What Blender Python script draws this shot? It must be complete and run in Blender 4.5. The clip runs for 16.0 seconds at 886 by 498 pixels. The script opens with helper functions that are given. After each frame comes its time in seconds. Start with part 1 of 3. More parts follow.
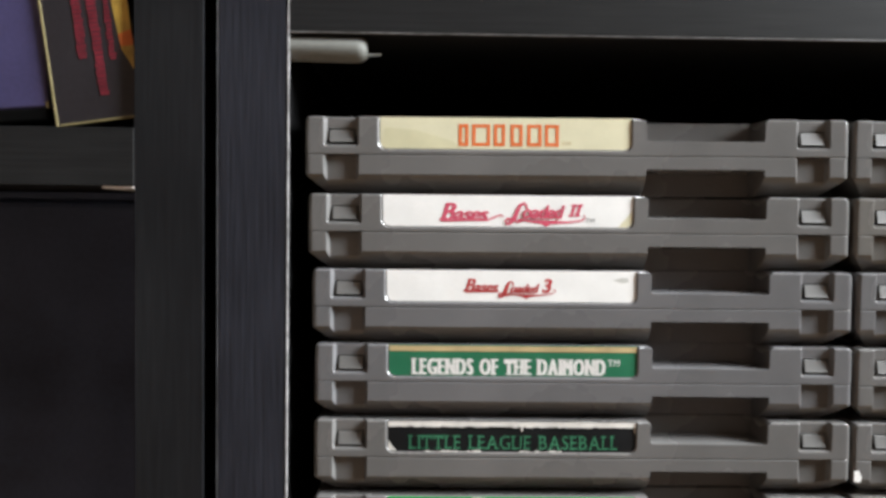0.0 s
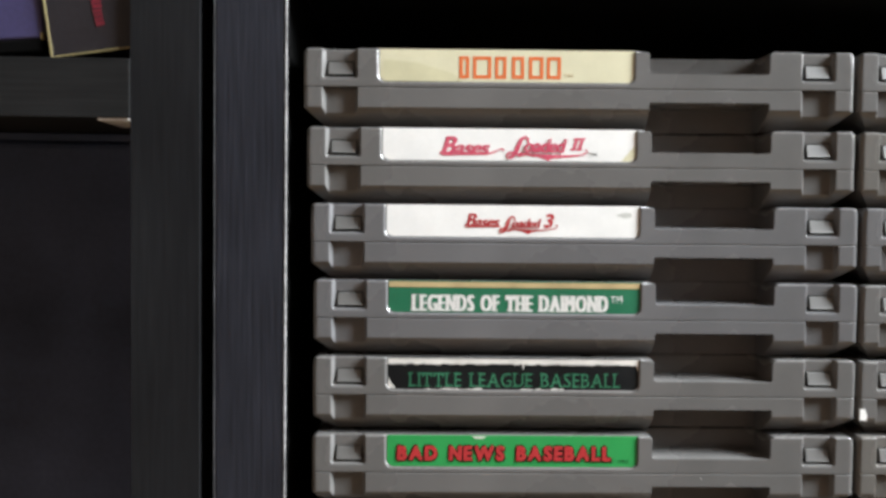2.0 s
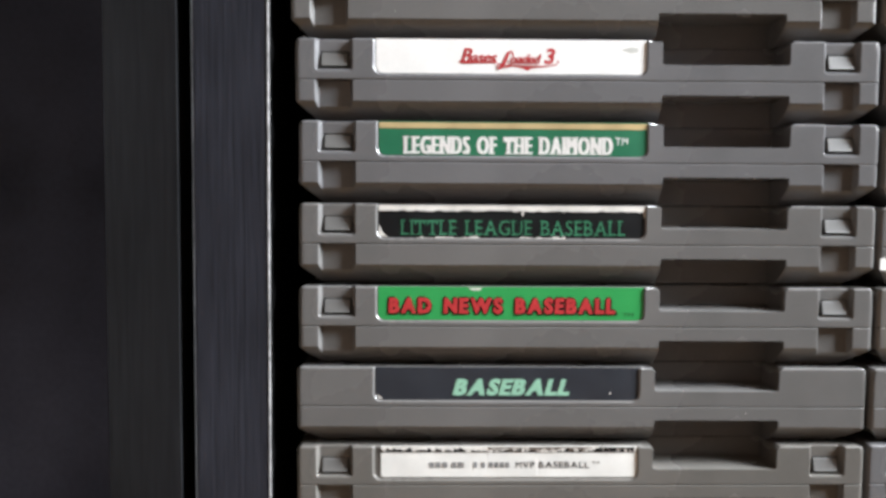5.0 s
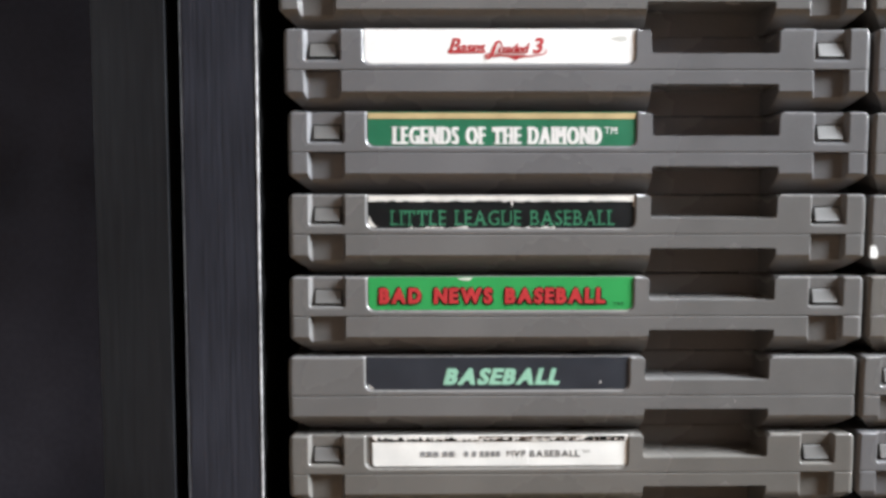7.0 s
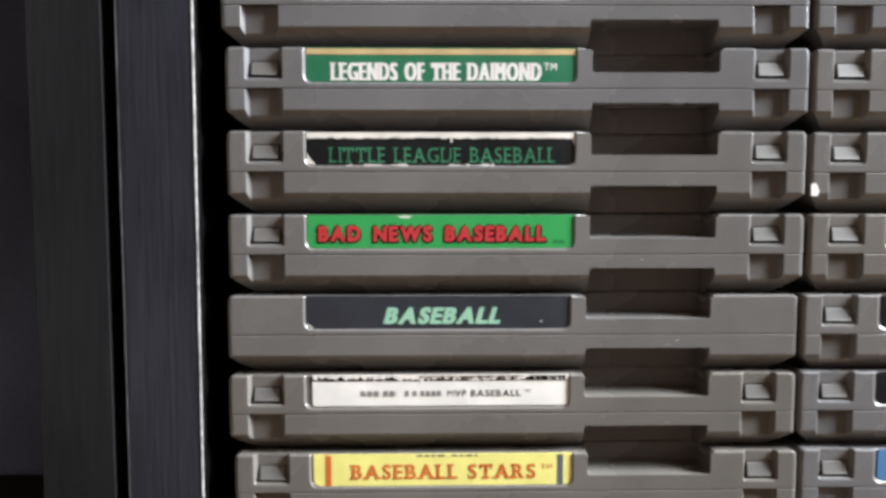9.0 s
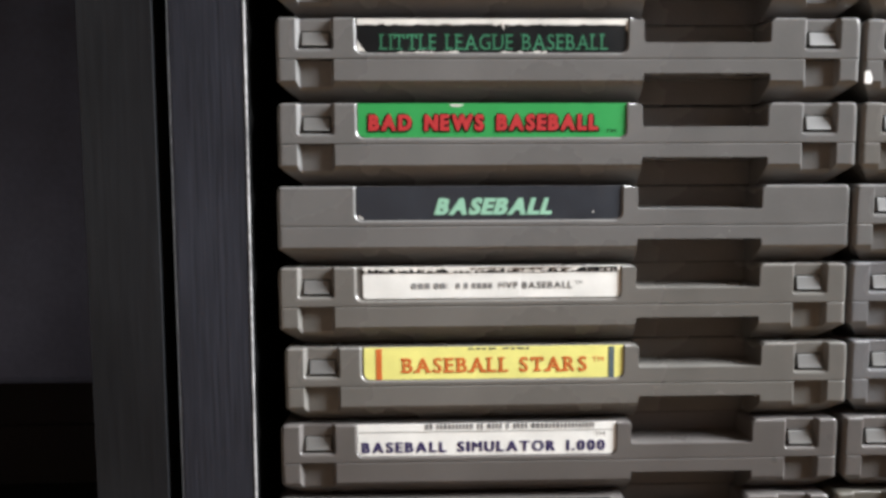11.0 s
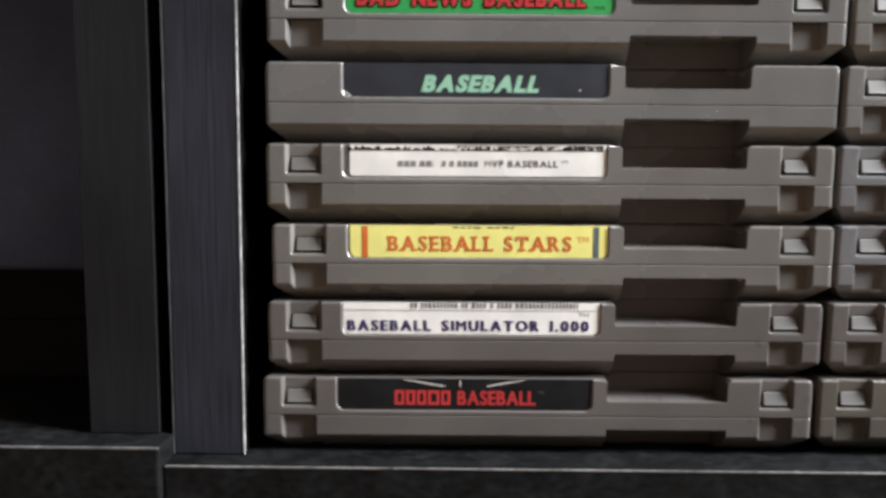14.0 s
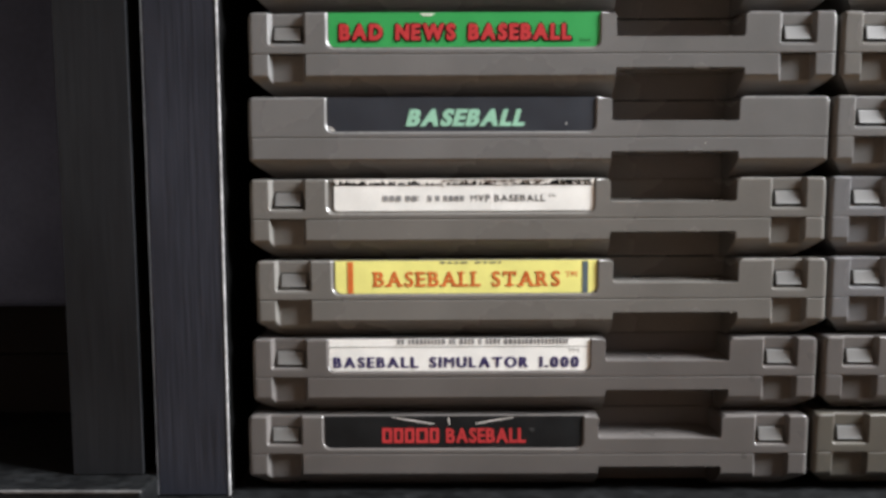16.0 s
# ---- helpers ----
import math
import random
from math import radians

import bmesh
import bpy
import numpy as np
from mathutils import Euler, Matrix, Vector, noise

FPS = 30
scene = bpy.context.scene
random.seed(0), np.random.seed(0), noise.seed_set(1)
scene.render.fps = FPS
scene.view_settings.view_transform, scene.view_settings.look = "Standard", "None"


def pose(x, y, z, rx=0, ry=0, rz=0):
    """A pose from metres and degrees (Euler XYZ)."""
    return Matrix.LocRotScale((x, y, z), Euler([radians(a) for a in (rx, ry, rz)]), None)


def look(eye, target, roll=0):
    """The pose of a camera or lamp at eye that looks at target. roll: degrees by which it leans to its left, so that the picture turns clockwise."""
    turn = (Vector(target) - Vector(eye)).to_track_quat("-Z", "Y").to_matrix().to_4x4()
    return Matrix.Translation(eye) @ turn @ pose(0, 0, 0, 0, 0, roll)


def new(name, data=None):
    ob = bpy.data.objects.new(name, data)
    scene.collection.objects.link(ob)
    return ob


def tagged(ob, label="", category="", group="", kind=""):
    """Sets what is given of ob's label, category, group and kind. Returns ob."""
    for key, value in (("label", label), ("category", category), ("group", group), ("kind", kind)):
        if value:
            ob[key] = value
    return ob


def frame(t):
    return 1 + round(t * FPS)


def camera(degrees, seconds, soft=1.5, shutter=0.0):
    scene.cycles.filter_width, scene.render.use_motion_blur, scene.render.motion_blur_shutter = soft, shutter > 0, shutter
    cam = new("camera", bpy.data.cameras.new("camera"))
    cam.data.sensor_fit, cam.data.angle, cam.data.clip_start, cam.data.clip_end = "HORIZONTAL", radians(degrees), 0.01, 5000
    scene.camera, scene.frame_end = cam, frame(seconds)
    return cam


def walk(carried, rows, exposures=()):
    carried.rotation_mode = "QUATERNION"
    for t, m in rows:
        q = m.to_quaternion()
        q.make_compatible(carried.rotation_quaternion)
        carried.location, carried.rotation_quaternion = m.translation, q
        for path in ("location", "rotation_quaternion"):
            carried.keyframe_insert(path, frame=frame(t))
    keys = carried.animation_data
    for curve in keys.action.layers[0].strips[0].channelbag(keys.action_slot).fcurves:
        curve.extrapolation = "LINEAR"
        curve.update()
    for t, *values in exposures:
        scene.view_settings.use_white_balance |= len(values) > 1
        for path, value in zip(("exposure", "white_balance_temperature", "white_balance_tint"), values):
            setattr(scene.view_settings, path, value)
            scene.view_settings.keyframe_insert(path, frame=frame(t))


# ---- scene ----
# the camera and its path, in centimetres
cam = camera(64.1, 16.0, soft=3.3)
PATH = [
    (0, (0.98, -15.687, 122.712), (1.002, -13.688, 122.646), 0.7),
    (0.5, (0.55, -15.698, 122.268), (0.578, -13.7, 122.195), 0.6),
    (1, (0.796, -15.624, 121.47), (0.811, -13.626, 121.393), 0.8),
    (1.5, (1.207, -15.461, 121.126), (1.227, -13.463, 121.048), 0.7),
    (2, (0.958, -15.517, 121.274), (0.984, -13.518, 121.207), 0.7),
    (2.5, (1.22, -15.58, 121.447), (1.248, -13.581, 121.374), 0.6),
    (3, (0.652, -15.419, 120.913), (0.663, -13.421, 120.827), 0.6),
    (3.5, (0.655, -15.341, 119.612), (0.679, -13.344, 119.504), 0.6),
    (4, (1.151, -15.065, 118.658), (1.172, -13.068, 118.559), 0.6),
    (6.5, (1.167, -14.605, 118.119), (1.189, -12.61, 117.985), 0.2),
    (7, (1.448, -14.74, 118.203), (1.46, -12.744, 118.069), 0.1),
    (7.5, (1.618, -14.802, 117.773), (1.635, -12.807, 117.633), 0.3),
    (8, (1.7, -14.643, 117.273), (1.738, -12.648, 117.132), 1.2),
    (8.5, (2.096, -14.622, 117.293), (2.137, -12.629, 117.133), 0.6),
    (9, (2.64, -14.749, 116.985), (2.662, -12.754, 116.84), 0.1),
    (9.5, (2.223, -14.79, 116.968), (2.245, -12.796, 116.814), 0.1),
    (10, (1.773, -14.75, 116.443), (1.806, -12.756, 116.288), -0.3),
    (10.2, (1.388, -14.727, 115.841), (1.447, -12.736, 115.664), -0.2),
    (12.5, (1.526, -14.857, 114.567), (1.514, -12.864, 114.401), 0.2),
    (13, (1.311, -14.827, 114.568), (1.297, -12.833, 114.409), 0.2),
    (13.5, (1.652, -14.875, 114.207), (1.625, -12.883, 114.029), 0.2),
    (14, (2.033, -15.089, 112.615), (2.034, -13.1, 112.404), 0.6),
    (14.5, (1.85, -14.905, 112.78), (1.848, -12.913, 112.592), 0.6),
    (15, (1.885, -14.877, 113.044), (1.878, -12.885, 112.872), 0.4),
    (15.5, (1.903, -14.907, 112.981), (1.914, -12.917, 112.781), 0.2),
    (16, (2.368, -14.82, 113.117), (2.362, -12.828, 112.936), 0.0),
]
EXPOSURES = [(0.0, -0.2, 6480, 8), (2.0, -0.12, 6400, 7), (4.0, -0.01, 6350, 8), (7.0, 0.11, 6320, 9), (9.0, 0.09, 6450, 9), (12.5, -0.01, 6520, 9), (14.0, -0.08, 6550, 10), (16.0, -0.08, 6550, 10)]
walk(cam, [(t, look(Vector(eye) * 0.01, Vector(target) * 0.01, roll)) for t, eye, target, roll in PATH], EXPOSURES)
WINDOW_POWER = 141.0

# ---- light: daylight from a window to the right, in front of the shelves ----
world = bpy.data.worlds.new("daylight")
scene.world = world
world.use_nodes = True
sky = world.node_tree.nodes.new("ShaderNodeTexSky")
sky.sky_type, sky.sun_disc = "NISHITA", False
sky.sun_elevation, sky.sun_rotation = radians(35), radians(120)
world.node_tree.links.new(sky.outputs[0], world.node_tree.nodes["Background"].inputs[0])
world.node_tree.nodes["Background"].inputs[1].default_value = 0.10

lamp = bpy.data.lights.new("window_daylight", "AREA")
lamp.shape, lamp.size, lamp.size_y, lamp.energy, lamp.color = "RECTANGLE", 0.36, 0.75, WINDOW_POWER, (0.93, 0.96, 1.0)
new("window_daylight", lamp).matrix_world = look((1.3, -0.305, 2.0), (0.0, -0.1, 1.2))

# ---- materials ----
MATS = {}


def material(name, colour, rough=0.5, metal=0.0, grain=0.12, size=900.0, bump=0.15, stretch=(1, 1, 1), blotch=0.12, blotch_size=40.0, spec=0.5, vary=0.0):
    if name in MATS:
        return MATS[name]
    m = bpy.data.materials.new(name)
    m.use_nodes = True
    n, l = m.node_tree.nodes, m.node_tree.links
    b = n["Principled BSDF"]
    b.inputs["Roughness"].default_value, b.inputs["Metallic"].default_value = rough, metal
    b.inputs["Specular IOR Level"].default_value = spec
    co, mp = n.new("ShaderNodeTexCoord"), n.new("ShaderNodeMapping")
    mp.inputs["Scale"].default_value = stretch
    l.new(co.outputs["Object"], mp.inputs["Vector"])
    fine, broad = n.new("ShaderNodeTexNoise"), n.new("ShaderNodeTexNoise")
    fine.inputs["Scale"].default_value, fine.inputs["Detail"].default_value = size, 3.0
    broad.inputs["Scale"].default_value, broad.inputs["Detail"].default_value = blotch_size, 4.0
    l.new(mp.outputs[0], fine.inputs["Vector"])
    l.new(co.outputs["Object"], broad.inputs["Vector"])
    value = None
    for tex, amount in ((fine, grain), (broad, blotch)):
        r = n.new("ShaderNodeMapRange")
        r.inputs[1].default_value, r.inputs[2].default_value = 0.3, 0.7
        r.inputs[3].default_value, r.inputs[4].default_value = 1 - amount, 1 + amount
        l.new(tex.outputs["Fac"], r.inputs[0])
        if value is None:
            value = r.outputs[0]
        else:
            mul = n.new("ShaderNodeMath")
            mul.operation = "MULTIPLY"
            l.new(value, mul.inputs[0])
            l.new(r.outputs[0], mul.inputs[1])
            value = mul.outputs[0]
    if vary:
        info, r, mul = n.new("ShaderNodeObjectInfo"), n.new("ShaderNodeMapRange"), n.new("ShaderNodeMath")
        r.inputs[3].default_value, r.inputs[4].default_value, mul.operation = 1 - vary, 1 + vary, "MULTIPLY"
        l.new(info.outputs["Random"], r.inputs[0])
        l.new(value, mul.inputs[0])
        l.new(r.outputs[0], mul.inputs[1])
        value = mul.outputs[0]
    mix = n.new("ShaderNodeVectorMath")
    mix.operation = "SCALE"
    mix.inputs[0].default_value = colour
    l.new(value, mix.inputs["Scale"])
    l.new(mix.outputs[0], b.inputs["Base Color"])
    rr = n.new("ShaderNodeMapRange")
    rr.inputs[3].default_value, rr.inputs[4].default_value = max(0.05, rough - 0.1), min(1.0, rough + 0.1)
    l.new(broad.outputs["Fac"], rr.inputs[0])
    l.new(rr.outputs[0], b.inputs["Roughness"])
    if bump:
        bp = n.new("ShaderNodeBump")
        bp.inputs["Strength"].default_value, bp.inputs["Distance"].default_value = bump, 0.0002
        l.new(fine.outputs["Fac"], bp.inputs["Height"])
        l.new(bp.outputs[0], b.inputs["Normal"])
    MATS[name] = m
    return m


def wood(name, colour, rough, along, grain=0.5, bump=0.35, spec=0.25):
    """Dark foil-wrapped board with a fine grain that runs along one axis."""
    s = {"z": (1, 1, 0.035), "x": (0.035, 1, 1)}[along]
    return material(name, colour, rough, grain=grain, size=1500.0, bump=bump, stretch=s, blotch=0.2, blotch_size=25.0, spec=spec)


GREY = material("cartridge_grey_plastic", (0.116, 0.113, 0.110), 0.27, grain=0.07, size=3000, bump=0.12, blotch=0.13, blotch_size=45)
GREY_COOL = material("cartridge_cool_grey_plastic", (0.115, 0.114, 0.117), 0.27, grain=0.07, size=3000, bump=0.12, blotch=0.13, blotch_size=45)
GREY_WARM = material("cartridge_warm_grey_plastic", (0.115, 0.109, 0.100), 0.27, grain=0.07, size=3000, bump=0.12, blotch=0.13, blotch_size=45)
# the next two carry the shade low in the stacks; the second is also warmer
GREY_SHADED = material("cartridge_shaded_plastic", (0.086, 0.079, 0.075), 0.3, grain=0.07, size=3000, bump=0.12, blotch=0.13, blotch_size=45)
GREY_WARM_SHADED = material("cartridge_warm_shaded_plastic", (0.072, 0.066, 0.055), 0.32, grain=0.07, size=3000, bump=0.12, blotch=0.16, blotch_size=45)
TAB_GREY = material("tab_grey_plastic", (0.108, 0.106, 0.102), 0.5, grain=0.05, size=5000, bump=0.08, blotch=0.05)
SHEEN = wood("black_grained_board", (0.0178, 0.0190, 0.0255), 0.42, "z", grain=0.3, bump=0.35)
BROWN = wood("black_brown_board", (0.0108, 0.0112, 0.0124), 0.5, "z", grain=0.2, bump=0.15, spec=0.14)
BASE = material("dusty_black_base_board", (0.0050, 0.0053, 0.0056), 0.6, grain=0.7, size=700, bump=0.35, stretch=(0.6, 1, 1), blotch=0.5, blotch_size=110, spec=0.12)
BROWN_X = wood("black_brown_shelf", (0.0135, 0.0136, 0.0138), 0.62, "x", grain=0.2, bump=0.12, spec=0.12)
# wear plus the glint of light from the right, both in this pale colour
EDGE = material("worn_glinting_board_edge", (0.26, 0.255, 0.255), 0.35, grain=0.4, size=800, blotch=0.3, blotch_size=150)
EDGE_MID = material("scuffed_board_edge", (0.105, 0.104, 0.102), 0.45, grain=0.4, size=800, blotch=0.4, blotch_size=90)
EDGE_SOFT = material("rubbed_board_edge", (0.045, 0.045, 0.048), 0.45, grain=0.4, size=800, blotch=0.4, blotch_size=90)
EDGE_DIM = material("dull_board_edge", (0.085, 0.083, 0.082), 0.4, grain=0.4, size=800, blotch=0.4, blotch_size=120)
PIN = material("shelf_pin_grey_plastic", (0.135, 0.138, 0.125), 0.6, grain=0.05, bump=0.05)
CLIP = material("pale_plated_metal", (0.8, 0.8, 0.78), 0.4, metal=0.1, bump=0.05)
NAVY = material("navy_storage_cloth", (0.057, 0.074, 0.124), 0.65, grain=0.08, size=700, bump=0.2, blotch=0.5, blotch_size=18, spec=0.12)
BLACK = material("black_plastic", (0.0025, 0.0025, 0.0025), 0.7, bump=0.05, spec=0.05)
CASE_BLACK = material("matt_black_case", (0.012, 0.011, 0.011), 0.7, bump=0.1, spec=0.1)
PURPLE = material("purple_blue_card", (0.05, 0.045, 0.115), 0.4, grain=0.1, blotch=0.2)
BOX_DARK = material("dark_printed_card", (0.018, 0.0165, 0.020), 0.4, grain=0.15, blotch=0.3)
BOX_TRIM = material("yellow_printed_edge", (0.22, 0.185, 0.085), 0.45, blotch=0.25)
BOX_PICTURE = material("yellow_orange_print", (0.40, 0.26, 0.05), 0.4, blotch=0.4, blotch_size=110)
BOX_RED = material("red_print", (0.15, 0.016, 0.028), 0.4, blotch=0.35, blotch_size=200)
WALL = material("beige_wall_paint", (0.34, 0.27, 0.22), 0.8, size=300, bump=0.1, grain=0.03, blotch=0.03, blotch_size=2)
FLOOR = material("oak_floor", (0.28, 0.19, 0.11), 0.45, grain=0.3, size=60, stretch=(0.08, 1, 1), blotch=0.2, blotch_size=3)


def paper(name, colour, rough=0.38, blotch=0.05, grain=0.03, spec=0.4):
    return material(name, colour, rough, grain=grain, size=2500, bump=0.04, blotch=blotch, blotch_size=120, spec=spec)


CREAM, CREAM2, WHITE = paper("cream_label", (0.61, 0.58, 0.41)), paper("aged_patch", (0.56, 0.53, 0.35), blotch=0.1), paper("white_label", (0.77, 0.765, 0.745))
OFFWHITE, YELLOW = paper("worn_white_label", (0.69, 0.685, 0.655), blotch=0.1), paper("yellow_label", (0.70, 0.665, 0.21), blotch=0.08)
GREEN, DARKGREEN, INK = paper("bright_green_label", (0.027, 0.27, 0.068)), paper("deep_green_label", (0.018, 0.13, 0.065), blotch=0.12), paper("black_label", (0.009, 0.0095, 0.010), blotch=0.3, spec=0.15)
SLATE, TAN = paper("slate_label", (0.022, 0.025, 0.032), blotch=0.15), paper("tan_stripe", (0.43, 0.33, 0.17), blotch=0.2)
RED, PINK, ORANGE = paper("red_ink", (0.42, 0.032, 0.035)), paper("crimson_ink", (0.56, 0.085, 0.14), blotch=0.15), paper("orange_ink", (0.62, 0.15, 0.045))
MINT, LEAF, NAVYINK = paper("mint_ink", (0.26, 0.49, 0.36)), paper("green_ink", (0.038, 0.18, 0.095), blotch=0.3), paper("indigo_ink", (0.035, 0.028, 0.10))
GREYINK, BLUE, BROWNISH = paper("grey_ink", (0.09, 0.09, 0.09), blotch=0.3), paper("blue_ink", (0.06, 0.16, 0.33)), paper("brown_red_ink", (0.55, 0.13, 0.03), blotch=0.2)
SCUFF = paper("paper_scuff", (0.62, 0.60, 0.56), blotch=0.2)

# ---- builders; small things are given in millimetres ----
MM = 0.001


def link(name, bm, mat, parent=None, label=""):
    me = bpy.data.meshes.new(name)
    bm.to_mesh(me)
    bm.free()
    me.materials.append(mat)
    ob = new(name, me)
    if parent is not None:
        ob.parent = parent
    if label:
        tagged(ob, label)
    return ob


def part(name, bm, mat, parent, label=""):
    return link(name, bm, mat, parent, label)


def block(x0, x1, y0, y1, z0, z1, bevel=0.4, scale=MM, segments=2, bm=None):
    own = bmesh.new()
    bmesh.ops.create_cube(own, size=1)
    for v in own.verts:
        v.co = Vector(((x0 + x1) / 2 + v.co.x * (x1 - x0), (y0 + y1) / 2 + v.co.y * (y1 - y0), (z0 + z1) / 2 + v.co.z * (z1 - z0)))
    if bevel:
        bmesh.ops.bevel(own, geom=own.edges[:], offset=bevel, segments=segments, profile=0.5, affect="EDGES", clamp_overlap=True)
    bmesh.ops.scale(own, vec=(scale,) * 3, verts=own.verts)
    if bm is None:
        return own
    me = bpy.data.meshes.new("tmp")
    own.to_mesh(me)
    own.free()
    bm.from_mesh(me)
    bpy.data.meshes.remove(me)
    return bm


def plate(points, y, thick, scale=MM):
    """A flat piece in the plane of the front, from an outline in x and z, with its back at y and its front nearer by thick."""
    bm = bmesh.new()
    f = bm.faces.new([bm.verts.new((x, y - thick, z)) for x, z in points])
    out = bmesh.ops.extrude_face_region(bm, geom=[f])
    bmesh.ops.translate(bm, vec=(0, thick, 0), verts=[g for g in out["geom"] if isinstance(g, bmesh.types.BMVert)])
    bmesh.ops.recalc_face_normals(bm, faces=bm.faces)
    bmesh.ops.scale(bm, vec=(scale,) * 3, verts=bm.verts)
    return bm


def nodes(breaks, ramp):
    """Grid lines: several close together across each step, so that its edges are rounded."""
    out = set()
    for k in breaks:
        out.update(round(k + ramp * f, 4) for f in (-0.5, -0.3, -0.1, 0.1, 0.3, 0.5))
    return sorted(out)


def thinned(values, least=0.035):
    """The values in order, with those that nearly coincide left out."""
    out = []
    for v in sorted(values):
        if not out or v - out[-1] > least:
            out.append(v)
    return out


def ease(u):
    u = min(max(u, 0.0), 1.0)
    return u * u * (3 - 2 * u)


def sunk(x, z, hollow):
    """How deep one hollow (x0, x1, z0, z1, depth, ramp, corner radius) is at a place of the front."""
    a, b, c, e, depth, ramp, r = hollow
    u, v = abs(x - (a + b) / 2) - (b - a) / 2 + r, abs(z - (c + e) / 2) - (e - c) / 2 + r
    outside = math.hypot(max(u, 0), max(v, 0)) + min(max(u, v), 0) - r
    return depth * ease(0.5 - outside / ramp)


def moulded(xs, zs, hollows, back, rounds, shape, posts=()):
    """A moulded body: its front is a fine grid, sunk by the hollows and rounded at its four outer edges.
    posts: (x, z, side, radius, depth), the rounded shoulders beside an open notch."""
    x0, x1, z0, z1 = xs[0], xs[-1], zs[0], zs[-1]

    def drop(d, r):
        return r - math.sqrt(max(r * r - max(r - d, 0) ** 2, 0)) if d < r else 0.0

    def shoulder(x, z, post):
        px, pz, side, r, depth = post
        u, v = (x - px) * side, z - pz
        return depth * ease((math.hypot(u, v) - r) / 0.5 + 0.5) if 0 < u < r * 1.5 and v > 0 else 0.0

    bm, grid, rear = bmesh.new(), [], {}
    for j, z in enumerate(zs):
        line = []
        for i, x in enumerate(xs):
            y = max([0] + [sunk(x, z, h) for h in hollows] + [shoulder(x, z, p) for p in posts])
            y += max(drop(x - x0, rounds[0]), drop(x1 - x, rounds[0]))
            y += max(drop(z - z0, rounds[1]), drop(z1 - z, rounds[2]))
            p = shape(x, y, z)
            line.append(bm.verts.new(p))
            if i in (0, len(xs) - 1) or j in (0, len(zs) - 1):
                rear[i, j] = bm.verts.new((p[0], back, p[2]))
        grid.append(line)
    nx, nz = len(xs), len(zs)
    for j in range(nz - 1):
        for i in range(nx - 1):
            bm.faces.new((grid[j][i], grid[j][i + 1], grid[j + 1][i + 1], grid[j + 1][i]))
    ring = [(i, 0) for i in range(nx)] + [(nx - 1, j) for j in range(1, nz)] + [(i, nz - 1) for i in range(nx - 2, -1, -1)] + [(0, j) for j in range(nz - 2, 0, -1)]
    for p, q in zip(ring, ring[1:] + ring[:1]):
        bm.faces.new((grid[p[1]][p[0]], rear[p], rear[q], grid[q[1]][q[0]]))
    bm.faces.new([rear[k] for k in reversed(ring)])
    bmesh.ops.recalc_face_normals(bm, faces=bm.faces)
    bmesh.ops.scale(bm, vec=(MM,) * 3, verts=bm.verts)
    return bm


def soften(bm, offset, segments=2):
    sharp = [e for e in bm.edges if len(e.link_faces) == 2 and e.calc_face_angle(0) > radians(25)]
    bmesh.ops.bevel(bm, geom=sharp, offset=offset, segments=segments, profile=0.5, affect="EDGES", clamp_overlap=True)
    bmesh.ops.scale(bm, vec=(MM,) * 3, verts=bm.verts)
    return bm


GLYPHS = {}


def glyph(ch, weight):
    if (ch, weight) not in GLYPHS:
        cu = bpy.data.curves.new("glyph", "FONT")
        cu.body, cu.size, cu.offset, cu.resolution_u = ch, 1.0, weight, 4
        ob = new("glyph", cu)
        bpy.context.view_layer.update()
        me = bpy.data.meshes.new_from_object(ob)
        GLYPHS[ch, weight] = ([v.co.copy() for v in me.vertices], [tuple(p.vertices) for p in me.polygons])
        bpy.data.objects.remove(ob)
        bpy.data.meshes.remove(me)
        bpy.data.curves.remove(cu)
    return GLYPHS[ch, weight]


SERIFS = {"L": "l", "I": "l", "T": "c", "E": "l", "B": "l", "D": "l", "F": "l", "H": "lr", "N": "l", "M": "lr", "R": "l", "A": "ab", "U": "l", "P": "l", "G": "", "S": "", "O": ""}


